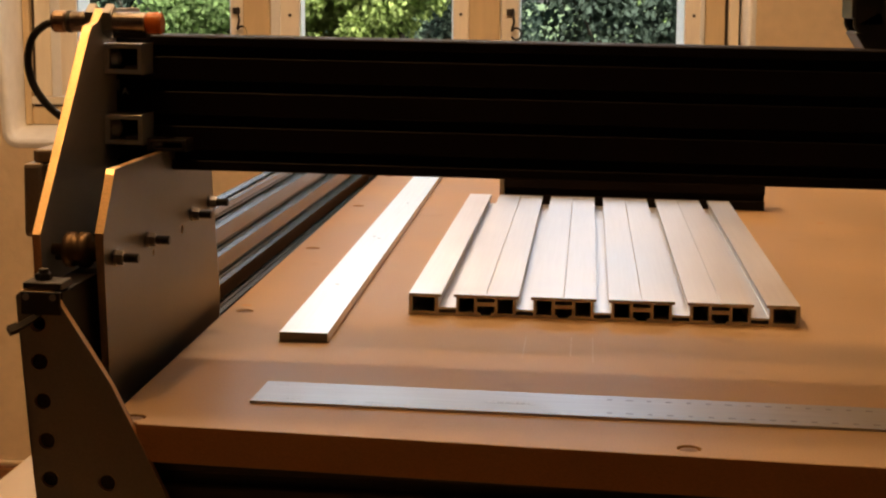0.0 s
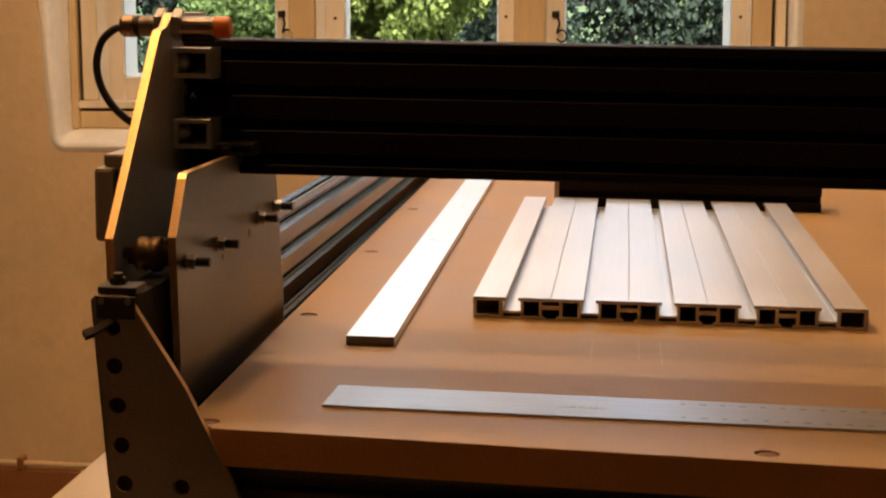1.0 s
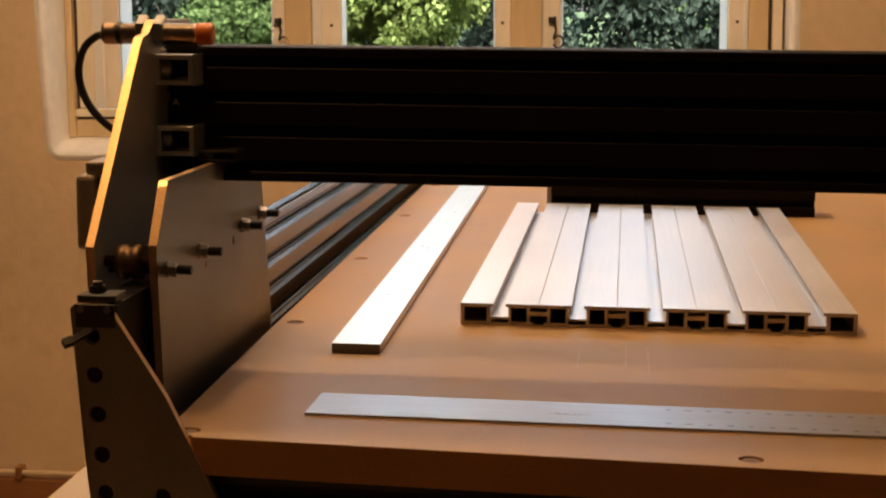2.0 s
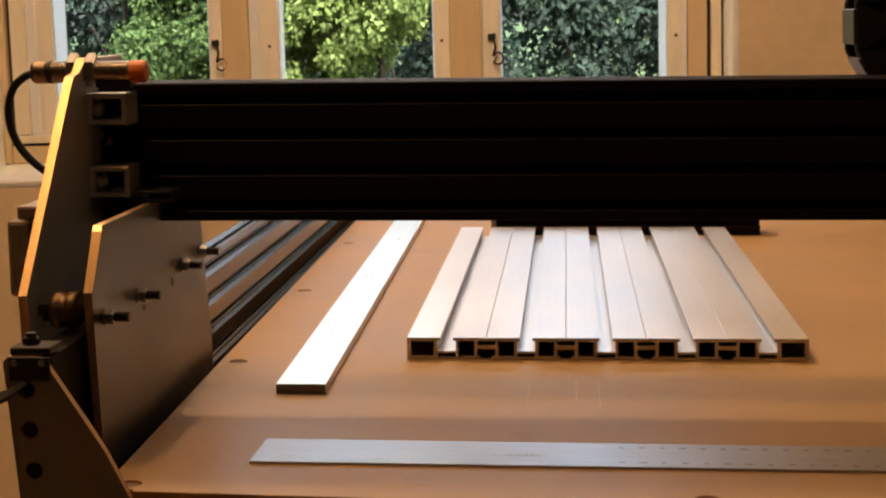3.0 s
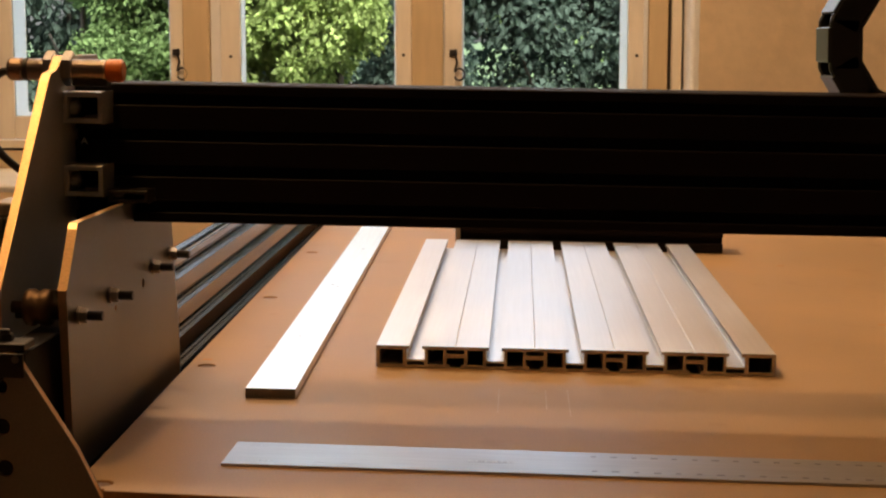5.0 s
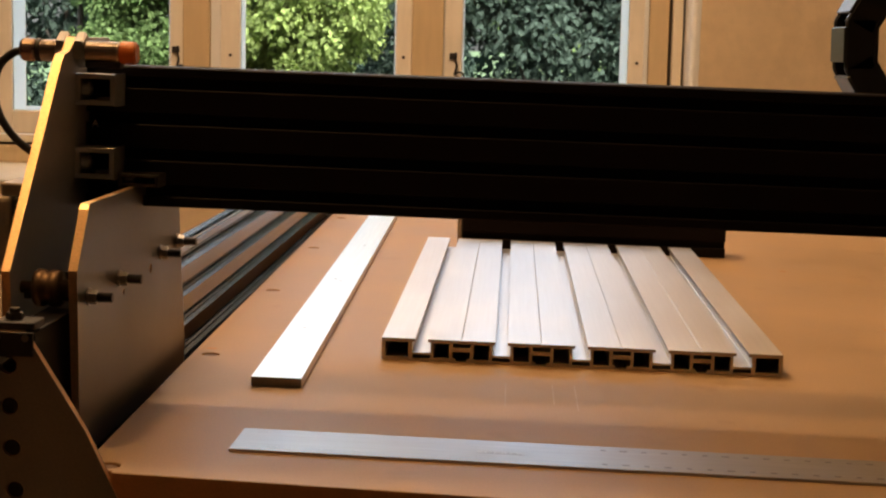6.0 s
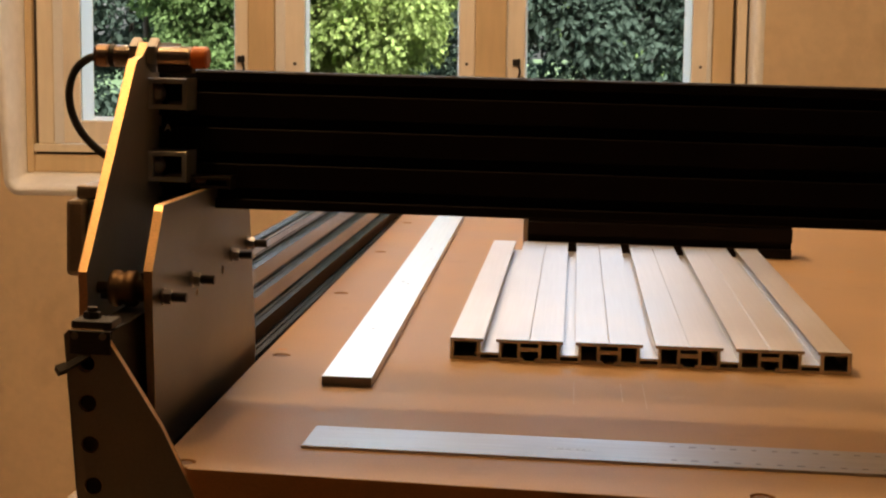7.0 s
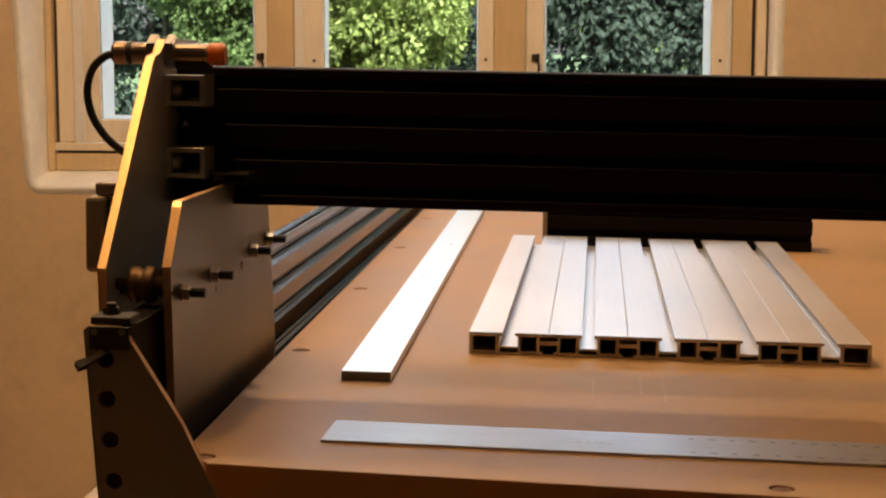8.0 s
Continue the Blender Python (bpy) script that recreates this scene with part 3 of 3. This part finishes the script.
part("stop_angle", box(-0.1520, -0.1330, GY - 0.0068, GY - 0.0052, 0.0520, 0.0630, 0.0005), M_DARK_STEEL, gusset, "small bent angle")
part("stop_bolt", merge(tube((-0.1450, GY + 0.006, 0.0667), (-0.1450, GY + 0.006, 0.0700), 0.0042, 6, 0.0004), tube((-0.1450, GY + 0.006, 0.0700), (-0.1450, GY + 0.006, 0.0720), 0.0025, 12)), M_DARK_STEEL, gusset)
for x in (-0.1495, -0.1365):
    part("pin", tube((x, GY - 0.0075, 0.0605), (x, GY - 0.0065, 0.0605), 0.0017, 12, 0.0003), M_STEEL, gusset, "bright pin")
lever = tube((-0.1440, GY - 0.004, 0.0515), (-0.1510, GY - 0.014, 0.0472), 0.0021, 4)
merge(lever, tube((-0.1510, GY - 0.014, 0.0472), (-0.1545, GY - 0.0170, 0.0460), 0.0027, 4))
part("lever", lever, M_DARK_STEEL, gusset, "short grey metal lever")

# ---------------------------------------------------------------- spoil board and the things on it
def front_y(x):
    return -0.2990 - 0.060 * x


BOARD_HOLES = [(-0.1025, -0.2810), (-0.1060, -0.0090), (-0.1072, 0.2610), (-0.1090, 0.5350), (-0.1115, 0.8080), (0.1630, -0.2950), (0.4300, -0.3080)]
bx1 = 0.62
board = part("spoil_board", slab([(-0.1140, -0.2900), (-0.0985, -0.2900), (-0.0985, front_y(-0.0985)), (bx1, front_y(bx1)), (bx1, 1.10), (-0.1280, 1.10), (-0.1178, -0.03)], [circle(x, y, 0.0056, 24) for x, y in BOARD_HOLES], 0.0185,
                                 lambda u, v, w: (u, v, -0.0185 + w), 0.0004, 1), (M_BOARD, M_BOARD_EDGE))
tagged(board, "tan fibreboard spoil board with sunk screw holes and scratches", "board")
for x, y in BOARD_HOLES:
    part("plug", tube((x, y, -0.0184), (x, y, -0.0007), 0.0051, 18, 0.0008), M_PLUG, board, "brown sunk wooden plug")
for x, y0, y1 in ((0.0785, -0.118, -0.056), (0.1060, -0.108, -0.056), (0.1190, -0.122, -0.054)):
    part("scratch", box(x - 0.00022, x + 0.00022, y0, y1, 0.0, 0.0001), M_SCRATCH, board, "pale scratch in the board")
for x, y in ((0.333, 0.511), (-0.109, 0.010), (0.36, 0.20)):
    part("mark", box(x - 0.003, x + 0.003, y - 0.002, y + 0.002, 0.0, 0.0001), M_BOARD_EDGE, board, "small dark mark")

PH, PL = 0.0138, 0.545
outline = [(0.0, 0.0), (0.25, 0.0), (0.25, PH)]
for i in range(4, -1, -1):
    c = 0.025 + 0.05 * i
    outline += [(c + 0.0040, PH), (c + 0.0040, PH - 0.0020), (c + 0.0058, PH - 0.0020), (c + 0.0058, 0.0052), (c - 0.0058, 0.0052), (c - 0.0058, PH - 0.0020), (c - 0.0040, PH - 0.0020), (c - 0.0040, PH)]
    if i:
        m = c - 0.025
        outline += [(m + 0.0005, PH), (m, PH - 0.0006), (m - 0.0005, PH)]
outline += [(0.0, PH)]
cells = [rect(0.0024, 0.0168, 0.0022, 0.0115), rect(0.2332, 0.2476, 0.0022, 0.0115)]
for i in range(5):
    c = 0.025 + 0.05 * i
    cells.append(rect(c - 0.0055, c + 0.0055, 0.0016, 0.0038))
for i in range(1, 5):
    m = 0.05 * i
    cells += [rect(m - 0.0175, m - 0.0075, 0.0022, 0.0115), rect(m + 0.0075, m + 0.0175, 0.0022, 0.0115), rect(m - 0.0056, m + 0.0056, 0.0092, 0.0117),
              [(m - 0.0030, 0.0006), (m + 0.0030, 0.0006), (m + 0.0042, 0.0024), (m + 0.0056, 0.0026), (m + 0.0056, 0.0066), (m - 0.0056, 0.0066), (m - 0.0056, 0.0026), (m - 0.0042, 0.0024)]]
plate = part("slotted_plate", slab(outline, cells, PL, lambda u, v, w: (u, w, v + 0.0002), 0.0, 1), (M_ALU_CUT, M_ALU))
tagged(plate, "silver aluminium plate profile with five slots, lying on the board", "aluminium profile")

flat = thing("flat_bar", "bright aluminium flat bar with pencil marks, lying on the board", "metal bar", (-0.0522, -0.0960, 0.0001))
flat.rotation_euler = (0, 0, radians(0.82))
part("sawn_end", box(-0.0143, 0.0143, -0.0004, -0.0001, 0.0001, 0.0053), M_BRACKET, flat, "dull sawn end")
part("bar", box(-0.0145, 0.0145, 0, 0.98, 0, 0.0055, 0.00015, seg=1), M_BAR, flat)
for x, y in ((-0.003, 0.165), (0.001, 0.385), (-0.004, 0.395), (0.002, 0.62)):
    part("mark", box(x - 0.0013, x + 0.0013, y - 0.0018, y + 0.0018, 0.0055, 0.00555), M_RULER, flat, "small grey mark")

ruler = thing("steel_ruler", "long brushed steel ruler with engraved marks, lying on the board", "ruler", (-0.0532, -0.2455, 0.0001))
ruler.rotation_euler = (0, 0, radians(-1.1))
part("blade", box(0, 0.66, 0, 0.0425, 0, 0.0014, 0.0001, seg=1), M_RULER, ruler)
marks = random.Random(8)
for i in range(1, 65):
    x = 0.010 * i
    if i < 18:
        continue
    w = marks.uniform(0.0011, 0.0019)
    for yy in (0.0075, 0.0345):
        part("scale_mark", box(x - w, x + w, yy - 0.0009, yy + 0.0009, 0.0014, 0.00146), M_INK, ruler)
for x, y in ((0.012, 0.036), (0.020, 0.0075), (0.046, 0.0075), (0.062, 0.0075)):
    part("scale_mark", box(x - 0.004, x + 0.004, y - 0.0007, y + 0.0007, 0.0014, 0.00145), M_ETCH, ruler)
part("maker_mark", box(0.118, 0.142, 0.017, 0.0205, 0.0014, 0.00145), M_ETCH, ruler, "faint etched bars")

block = thing("black_profile", "short black slotted aluminium profile lying across the board", "aluminium profile", (0.16, 0.61, 0))
bi = Matrix.Translation(block.location).inverted()
for ob in (part("profile", slab(slotted(0.040, 0.045, 2, 2), [], 0.258, lambda u, v, w: (0.031 + w, 0.610 + u, 0.0226 + v)), M_BLACK, block),
           part("end_plate", box(0.0262, 0.0308, 0.590, 0.628, 0.0004, 0.044, 0.0005), M_ALU_CUT, block, "pale sawn aluminium end plate")):
    ob.matrix_parent_inverse = bi

# ---------------------------------------------------------------- gantry
gantry = thing("gantry", "black slotted gantry beam on thick aluminium side plates", "gantry", (0, 0.0015, 0.0013))
BY0, BY1, BZ0, BZ1 = -0.115, -0.065, 0.1010, 0.1778
part("beam", slab(slotted(BZ1 - BZ0, BY1 - BY0, 4, 2, pitch=0.0197, arris=0.0005), [], 0.77, lambda u, v, w: (-0.1585 + w, (BY0 + BY1) / 2 + v, (BZ0 + BZ1) / 2 + u)), M_BLACK, gantry, "black slotted aluminium beam")
outer = part("side_plate", slab([(-0.2420, 0.0300), (-0.2470, 0.0600), (-0.2500, 0.0815), (-0.1650, 0.1800), (-0.1610, 0.1832), (-0.1490, 0.1850), (-0.1420, 0.1900), (-0.1380, 0.1925), (-0.0650, 0.1925), (-0.0300, 0.1500), (-0.0100, 0.0300)], [], 0.0042,
                                lambda u, v, w: (-0.1630 + w, u, v), 0.0004, 1), (M_PLATE_OUT, M_PLATE_EDGE), gantry, "outer aluminium side plate with sawn edges")
SLOTS = [circle(-0.0920, 0.0630, 0.0029, 12), circle(-0.1560, 0.0590, 0.0018, 12)]
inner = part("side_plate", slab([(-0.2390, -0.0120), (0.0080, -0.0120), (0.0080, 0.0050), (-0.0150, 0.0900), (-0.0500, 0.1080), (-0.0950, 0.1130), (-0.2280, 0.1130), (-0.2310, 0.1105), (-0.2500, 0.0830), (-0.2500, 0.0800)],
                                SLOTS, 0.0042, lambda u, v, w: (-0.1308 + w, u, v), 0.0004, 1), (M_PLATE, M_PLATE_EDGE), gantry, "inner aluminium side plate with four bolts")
for y, z in ((-0.2310, 0.0680), (-0.1690, 0.0682), (-0.0690, 0.0692), (-0.0230, 0.0708)):
    nut = part("nut", tube((-0.1262, y, z), (-0.1215, y, z), 0.0038, 6, 0.0004), M_STEEL, inner, "zinc hexagon nut")
    part("washer", tube((-0.1262, y, z), (-0.1252, y, z), 0.0044, 20), M_STEEL, inner)
    stud = lathe([(-0.1570, 0.0023), (-0.1214, 0.0023)] + thread(-0.1213, -0.1140, 0.0026, 0.0004, 0.0009), y, z, 14)
    part("stud", stud, M_DARK_STEEL, inner, "dark threaded stud")
# black discs added in the two holes so that they read as dark
for y, z, r in ((-0.0920, 0.0630, 0.0027), (-0.1560, 0.0590, 0.0016)):
    part("grub_screw", tube((-0.1306, y, z), (-0.1280, y, z), r, 12), M_BLACK, inner, "black disc standing in for the shade in the hole")
for y in (-0.2310, -0.0690):
    wheel = lathe([(-0.1588, 0.0030), (-0.1520, 0.0030), (-0.1520, 0.0080), (-0.1508, 0.0092), (-0.1475, 0.0092), (-0.1455, 0.0078), (-0.1435, 0.0092), (-0.1400, 0.0092), (-0.1385, 0.0080), (-0.1385, 0.0045), (-0.1306, 0.0045)], y, 0.0715, 28)
    part("roller", wheel, M_BRONZE, gantry, "bronze coloured bearing roller", True)


def cup_bracket(x0, x1, y0, y1, z0, z1):
    """A cast corner bracket, open to the front, with its screw inside."""
    t = 0.0022
    b = part("corner_bracket", slab(rect(x0, x1, z0, z1), [rect(x0 + t, x1 - t, z0 + t, z1 - t)], y1 - y0, lambda u, v, w: (u, y0 + w, v), 0.0004), M_CAST, gantry, "hollow grey corner bracket")
    part("back", box(x0 + 0.0012, x1 - 0.0012, y1 - 0.002, y1 - 0.0002, z0 + 0.0012, z1 - 0.0012), M_BLACK, b)
    part("web", box(x1 - 0.012, x1 - t, y0 + 0.008, y1 - 0.002, z0 + t, z0 + 0.004), M_BRACKET, b)
    zc = (z0 + z1) / 2
    part("screw", merge(tube((x0 + 0.001, y0 + 0.009, zc), (x0 + 0.0065, y0 + 0.009, zc), 0.0042, 20, 0.0006), tube((x0 + 0.0064, y0 + 0.009, zc), (x0 + 0.0072, y0 + 0.009, zc), 0.0022, 6)), M_ALU, b, "bright screw head")


cup_bracket(-0.1586, -0.1372, -0.1385, BY0 + 0.0003, 0.1565, 0.1732)
cup_bracket(-0.1586, -0.1372, -0.1385, BY0 + 0.0003, 0.1170, 0.1337)
hanger = part("under_bracket", slab(rect(-0.1360, -0.1140, 0.1134, 0.1200), [rect(-0.1342, -0.1158, 0.1148, 0.1186)], 0.018, lambda u, v, w: (u, -0.1328 + w, v), 0.0004), M_DARK_STEEL, gantry, "grey bracket holding the inner plate to the beam")
part("back", box(-0.1350, -0.1150, -0.1180, -0.1152, 0.1140, 0.1194), M_BLACK, hanger)
part("screw", tube((-0.1340, -0.127, 0.1166), (-0.1290, -0.127, 0.1166), 0.0017, 14), M_STEEL, hanger, "bright screw head")

letter = bpy.data.curves.new("letter", "FONT")
letter.body, letter.size, letter.extrude, letter.align_x, letter.align_y = "A", 0.0056, 0.0001, "CENTER", "CENTER"
tmp = new("tmp_letter", letter)
bpy.context.view_layer.update()
me = bpy.data.meshes.new_from_object(tmp.evaluated_get(bpy.context.evaluated_depsgraph_get()))
bpy.data.objects.remove(tmp)
me.materials.append(M_WHITE)
mark = new("stamped_letter", me)
mark.parent = gantry
mark.matrix_local = pose(-0.1535, BY0 - 0.0002, 0.1455, 90, 0, 0)
tagged(mark, "small pale letter on the beam end")

# ---------------------------------------------------------------- sensor on the gantry
SY, SZ = -0.1330, 0.1862
sensor = thing("proximity_sensor", "metal proximity sensor with orange tip and black cable", "sensor", (-0.157, SY, SZ))
si = Matrix.Translation(sensor.location).inverted()
body = lathe(thread(-0.1790, -0.1352, 0.0060, 0.0004, 0.0010), SY, SZ)
for ob in (part("barrel", body, M_BARREL, sensor, "threaded nickel brass barrel"),
           part("rear_sleeve", tube((-0.1890, SY, SZ), (-0.1788, SY, SZ), 0.0058, 24, 0.0008), M_BRASS, sensor, "brass coloured rear sleeve", True),
           part("band", tube((-0.1878, SY, SZ), (-0.1812, SY, SZ), 0.0062, 24, 0.0005), M_BRASS, sensor, "yellow brass band"),
           part("seal_ring", tube((-0.1808, SY, SZ), (-0.1772, SY, SZ), 0.0062, 24, 0.0006), M_RUBBER, sensor, "black seal ring"),
           part("tip", tube((-0.1352, SY, SZ), (-0.1262, SY, SZ), 0.0061, 28, 0.0008), M_ORANGE, sensor, "orange plastic sensor tip"),
           part("clamp_nut", tube((-0.1685, SY, SZ + 0.0008), (-0.1632, SY, SZ + 0.0008), 0.0095, 6, 0.0007), M_STEEL, sensor, "bright clamp nut"),
           part("clamp_nut", tube((-0.1586, SY, SZ + 0.0008), (-0.1535, SY, SZ + 0.0008), 0.0095, 6, 0.0007), M_STEEL, sensor, "bright clamp nut"),
           part("clip", box(-0.1535, -0.1345, SY - 0.004, SY + 0.006, SZ - 0.0085, SZ - 0.0050, 0.0006), M_DARK_STEEL, sensor, "dark clip under the barrel"),
           part("cable", sweep([(-0.1885, SY, SZ - 0.001), (-0.1935, SY, SZ - 0.0022), (-0.2005, SY, 0.1775), (-0.2038, SY, 0.1660), (-0.2020, SY, 0.1535), (-0.1955, SY, 0.1420), (-0.1850, SY + 0.002, 0.1320), (-0.1700, SY + 0.010, 0.1220), (-0.1640, SY + 0.03, 0.1150)], 0.0022, 10), M_RUBBER, sensor, "black rubber cable", True)):
    ob.matrix_parent_inverse = si

# ---------------------------------------------------------------- stepper motor on the outer plate
motor = thing("stepper_motor", "square black and grey stepper motor on the outer side plate", "motor", (-0.163, -0.170, 0.093))
mi = Matrix.Translation(motor.location).inverted()
for ob in (part("front_bell", box(-0.1700, -0.1630, -0.1900, -0.1480, 0.0720, 0.1140, 0.0025), M_MOTOR, motor, "grey cast end bell"),
           part("body", box(-0.1770, -0.1700, -0.1880, -0.1500, 0.0740, 0.1120, 0.002), M_MOTOR_BODY, motor, "black laminated body"),
           part("rear_bell", box(-0.1880, -0.1770, -0.1900, -0.1480, 0.0720, 0.1120, 0.0025), M_MOTOR, motor, "grey cast end bell"),
           part("terminal_box", box(-0.1840, -0.1660, -0.1850, -0.1550, 0.1120, 0.1190, 0.0015), M_MOTOR, motor, "bronze grey terminal box"),
           part("connector", box(-0.1810, -0.1700, -0.1830, -0.1600, 0.0660, 0.0722, 0.0015), M_MOTOR, motor)):
    ob.matrix_parent_inverse = mi

# ---------------------------------------------------------------- drag chain behind the beam
chain = thing("drag_chain", "black plastic cable chain curling up behind the gantry beam", "cable chain", (0.30, -0.040, 0.145))
ci = Matrix.Translation(chain.location).inverted()
CR, CX, CZ = 0.0455, 0.3160, 0.2075
spine = [(0.60 - 0.025 * i, CZ - CR) for i in range(12)]
spine += [(CX - CR * math.sin(a), CZ - CR * math.cos(a)) for a in [radians(12 + 30.5 * k) for k in range(6)]]
spine += [(CX + 0.020 + 0.025 * i, CZ + CR) for i in range(12)]
for (xa, za), (xb, zb) in zip(spine, spine[1:]):
    way = Vector((xb - xa, 0, zb - za))
    mid = Vector(((xa + xb) / 2, -0.040, (za + zb) / 2))
    turn = Matrix(((way.normalized().x, 0, -way.normalized().z), (0, 1, 0), (way.normalized().z, 0, way.normalized().x))).to_4x4()
    half = way.length / 2
    link = bmesh.new()
    box(-half - 0.003, half + 0.003, -0.0195, -0.0155, -0.0088, 0.0088, 0.0012, link, 1)
    link.transform(Matrix.Translation(mid) @ turn)
    ob = part("link", link, M_CHAIN, chain)
    ob.matrix_parent_inverse = ci
    far = box(-half - 0.003, half + 0.003, 0.0155, 0.0195, -0.0088, 0.0088, 0.0012, seg=1)
    far.transform(Matrix.Translation(mid) @ turn)
    part("far_cheek", far, M_CHAIN, ob)
    for z in (-0.0086, 0.0086):
        cover = box(-half * 0.84, half * 0.84, -0.0192, 0.0192, z - 0.0013, z + 0.0013, 0.0005, seg=1)
        cover.transform(Matrix.Translation(mid) @ turn)
        part("cover", cover, M_LIGHTCHAIN, ob, "grey link cover")
tray = part("chain_tray", box(0.290, 0.612, BY1 + 0.0003, -0.017, 0.1475, 0.1500, 0.0004), M_BLACK, gantry, "black tray under the cable chain")

# ---------------------------------------------------------------- ceiling lamps
for lx, ly, lz, watts, tint in LAMPS:
    ob = thing("ceiling_lamp", "plain ceiling lamp holder with a bare warm bulb", "ceiling lamp", (lx, ly, CEIL_Z), "ceiling lamps")
    li = Matrix.Translation(ob.location).inverted()
    for p in (part("rose", tube((lx, ly, CEIL_Z - 0.03), (lx, ly, CEIL_Z), 0.04, 24, 0.004), M_CEILING, ob), part("socket", tube((lx, ly, lz + 0.062), (lx, ly, CEIL_Z - 0.03), 0.018, 18, 0.003), M_CEILING, ob)):
        p.matrix_parent_inverse = li

# ---------------------------------------------------------------- floor planks
plank = finish("plank", box(-1.299, 1.299, -0.069, 0.069, -0.022, 0.0, 0.0015, seg=1), M_FLOOR)
for j in range(51):
    for i in range(2):
        ob = new("plank", plank)
        ob.parent = floor
        ob.location = (-1.3 + 2.6 * i, Y0 + 0.07 + 0.14 * j, FLOOR_Z)
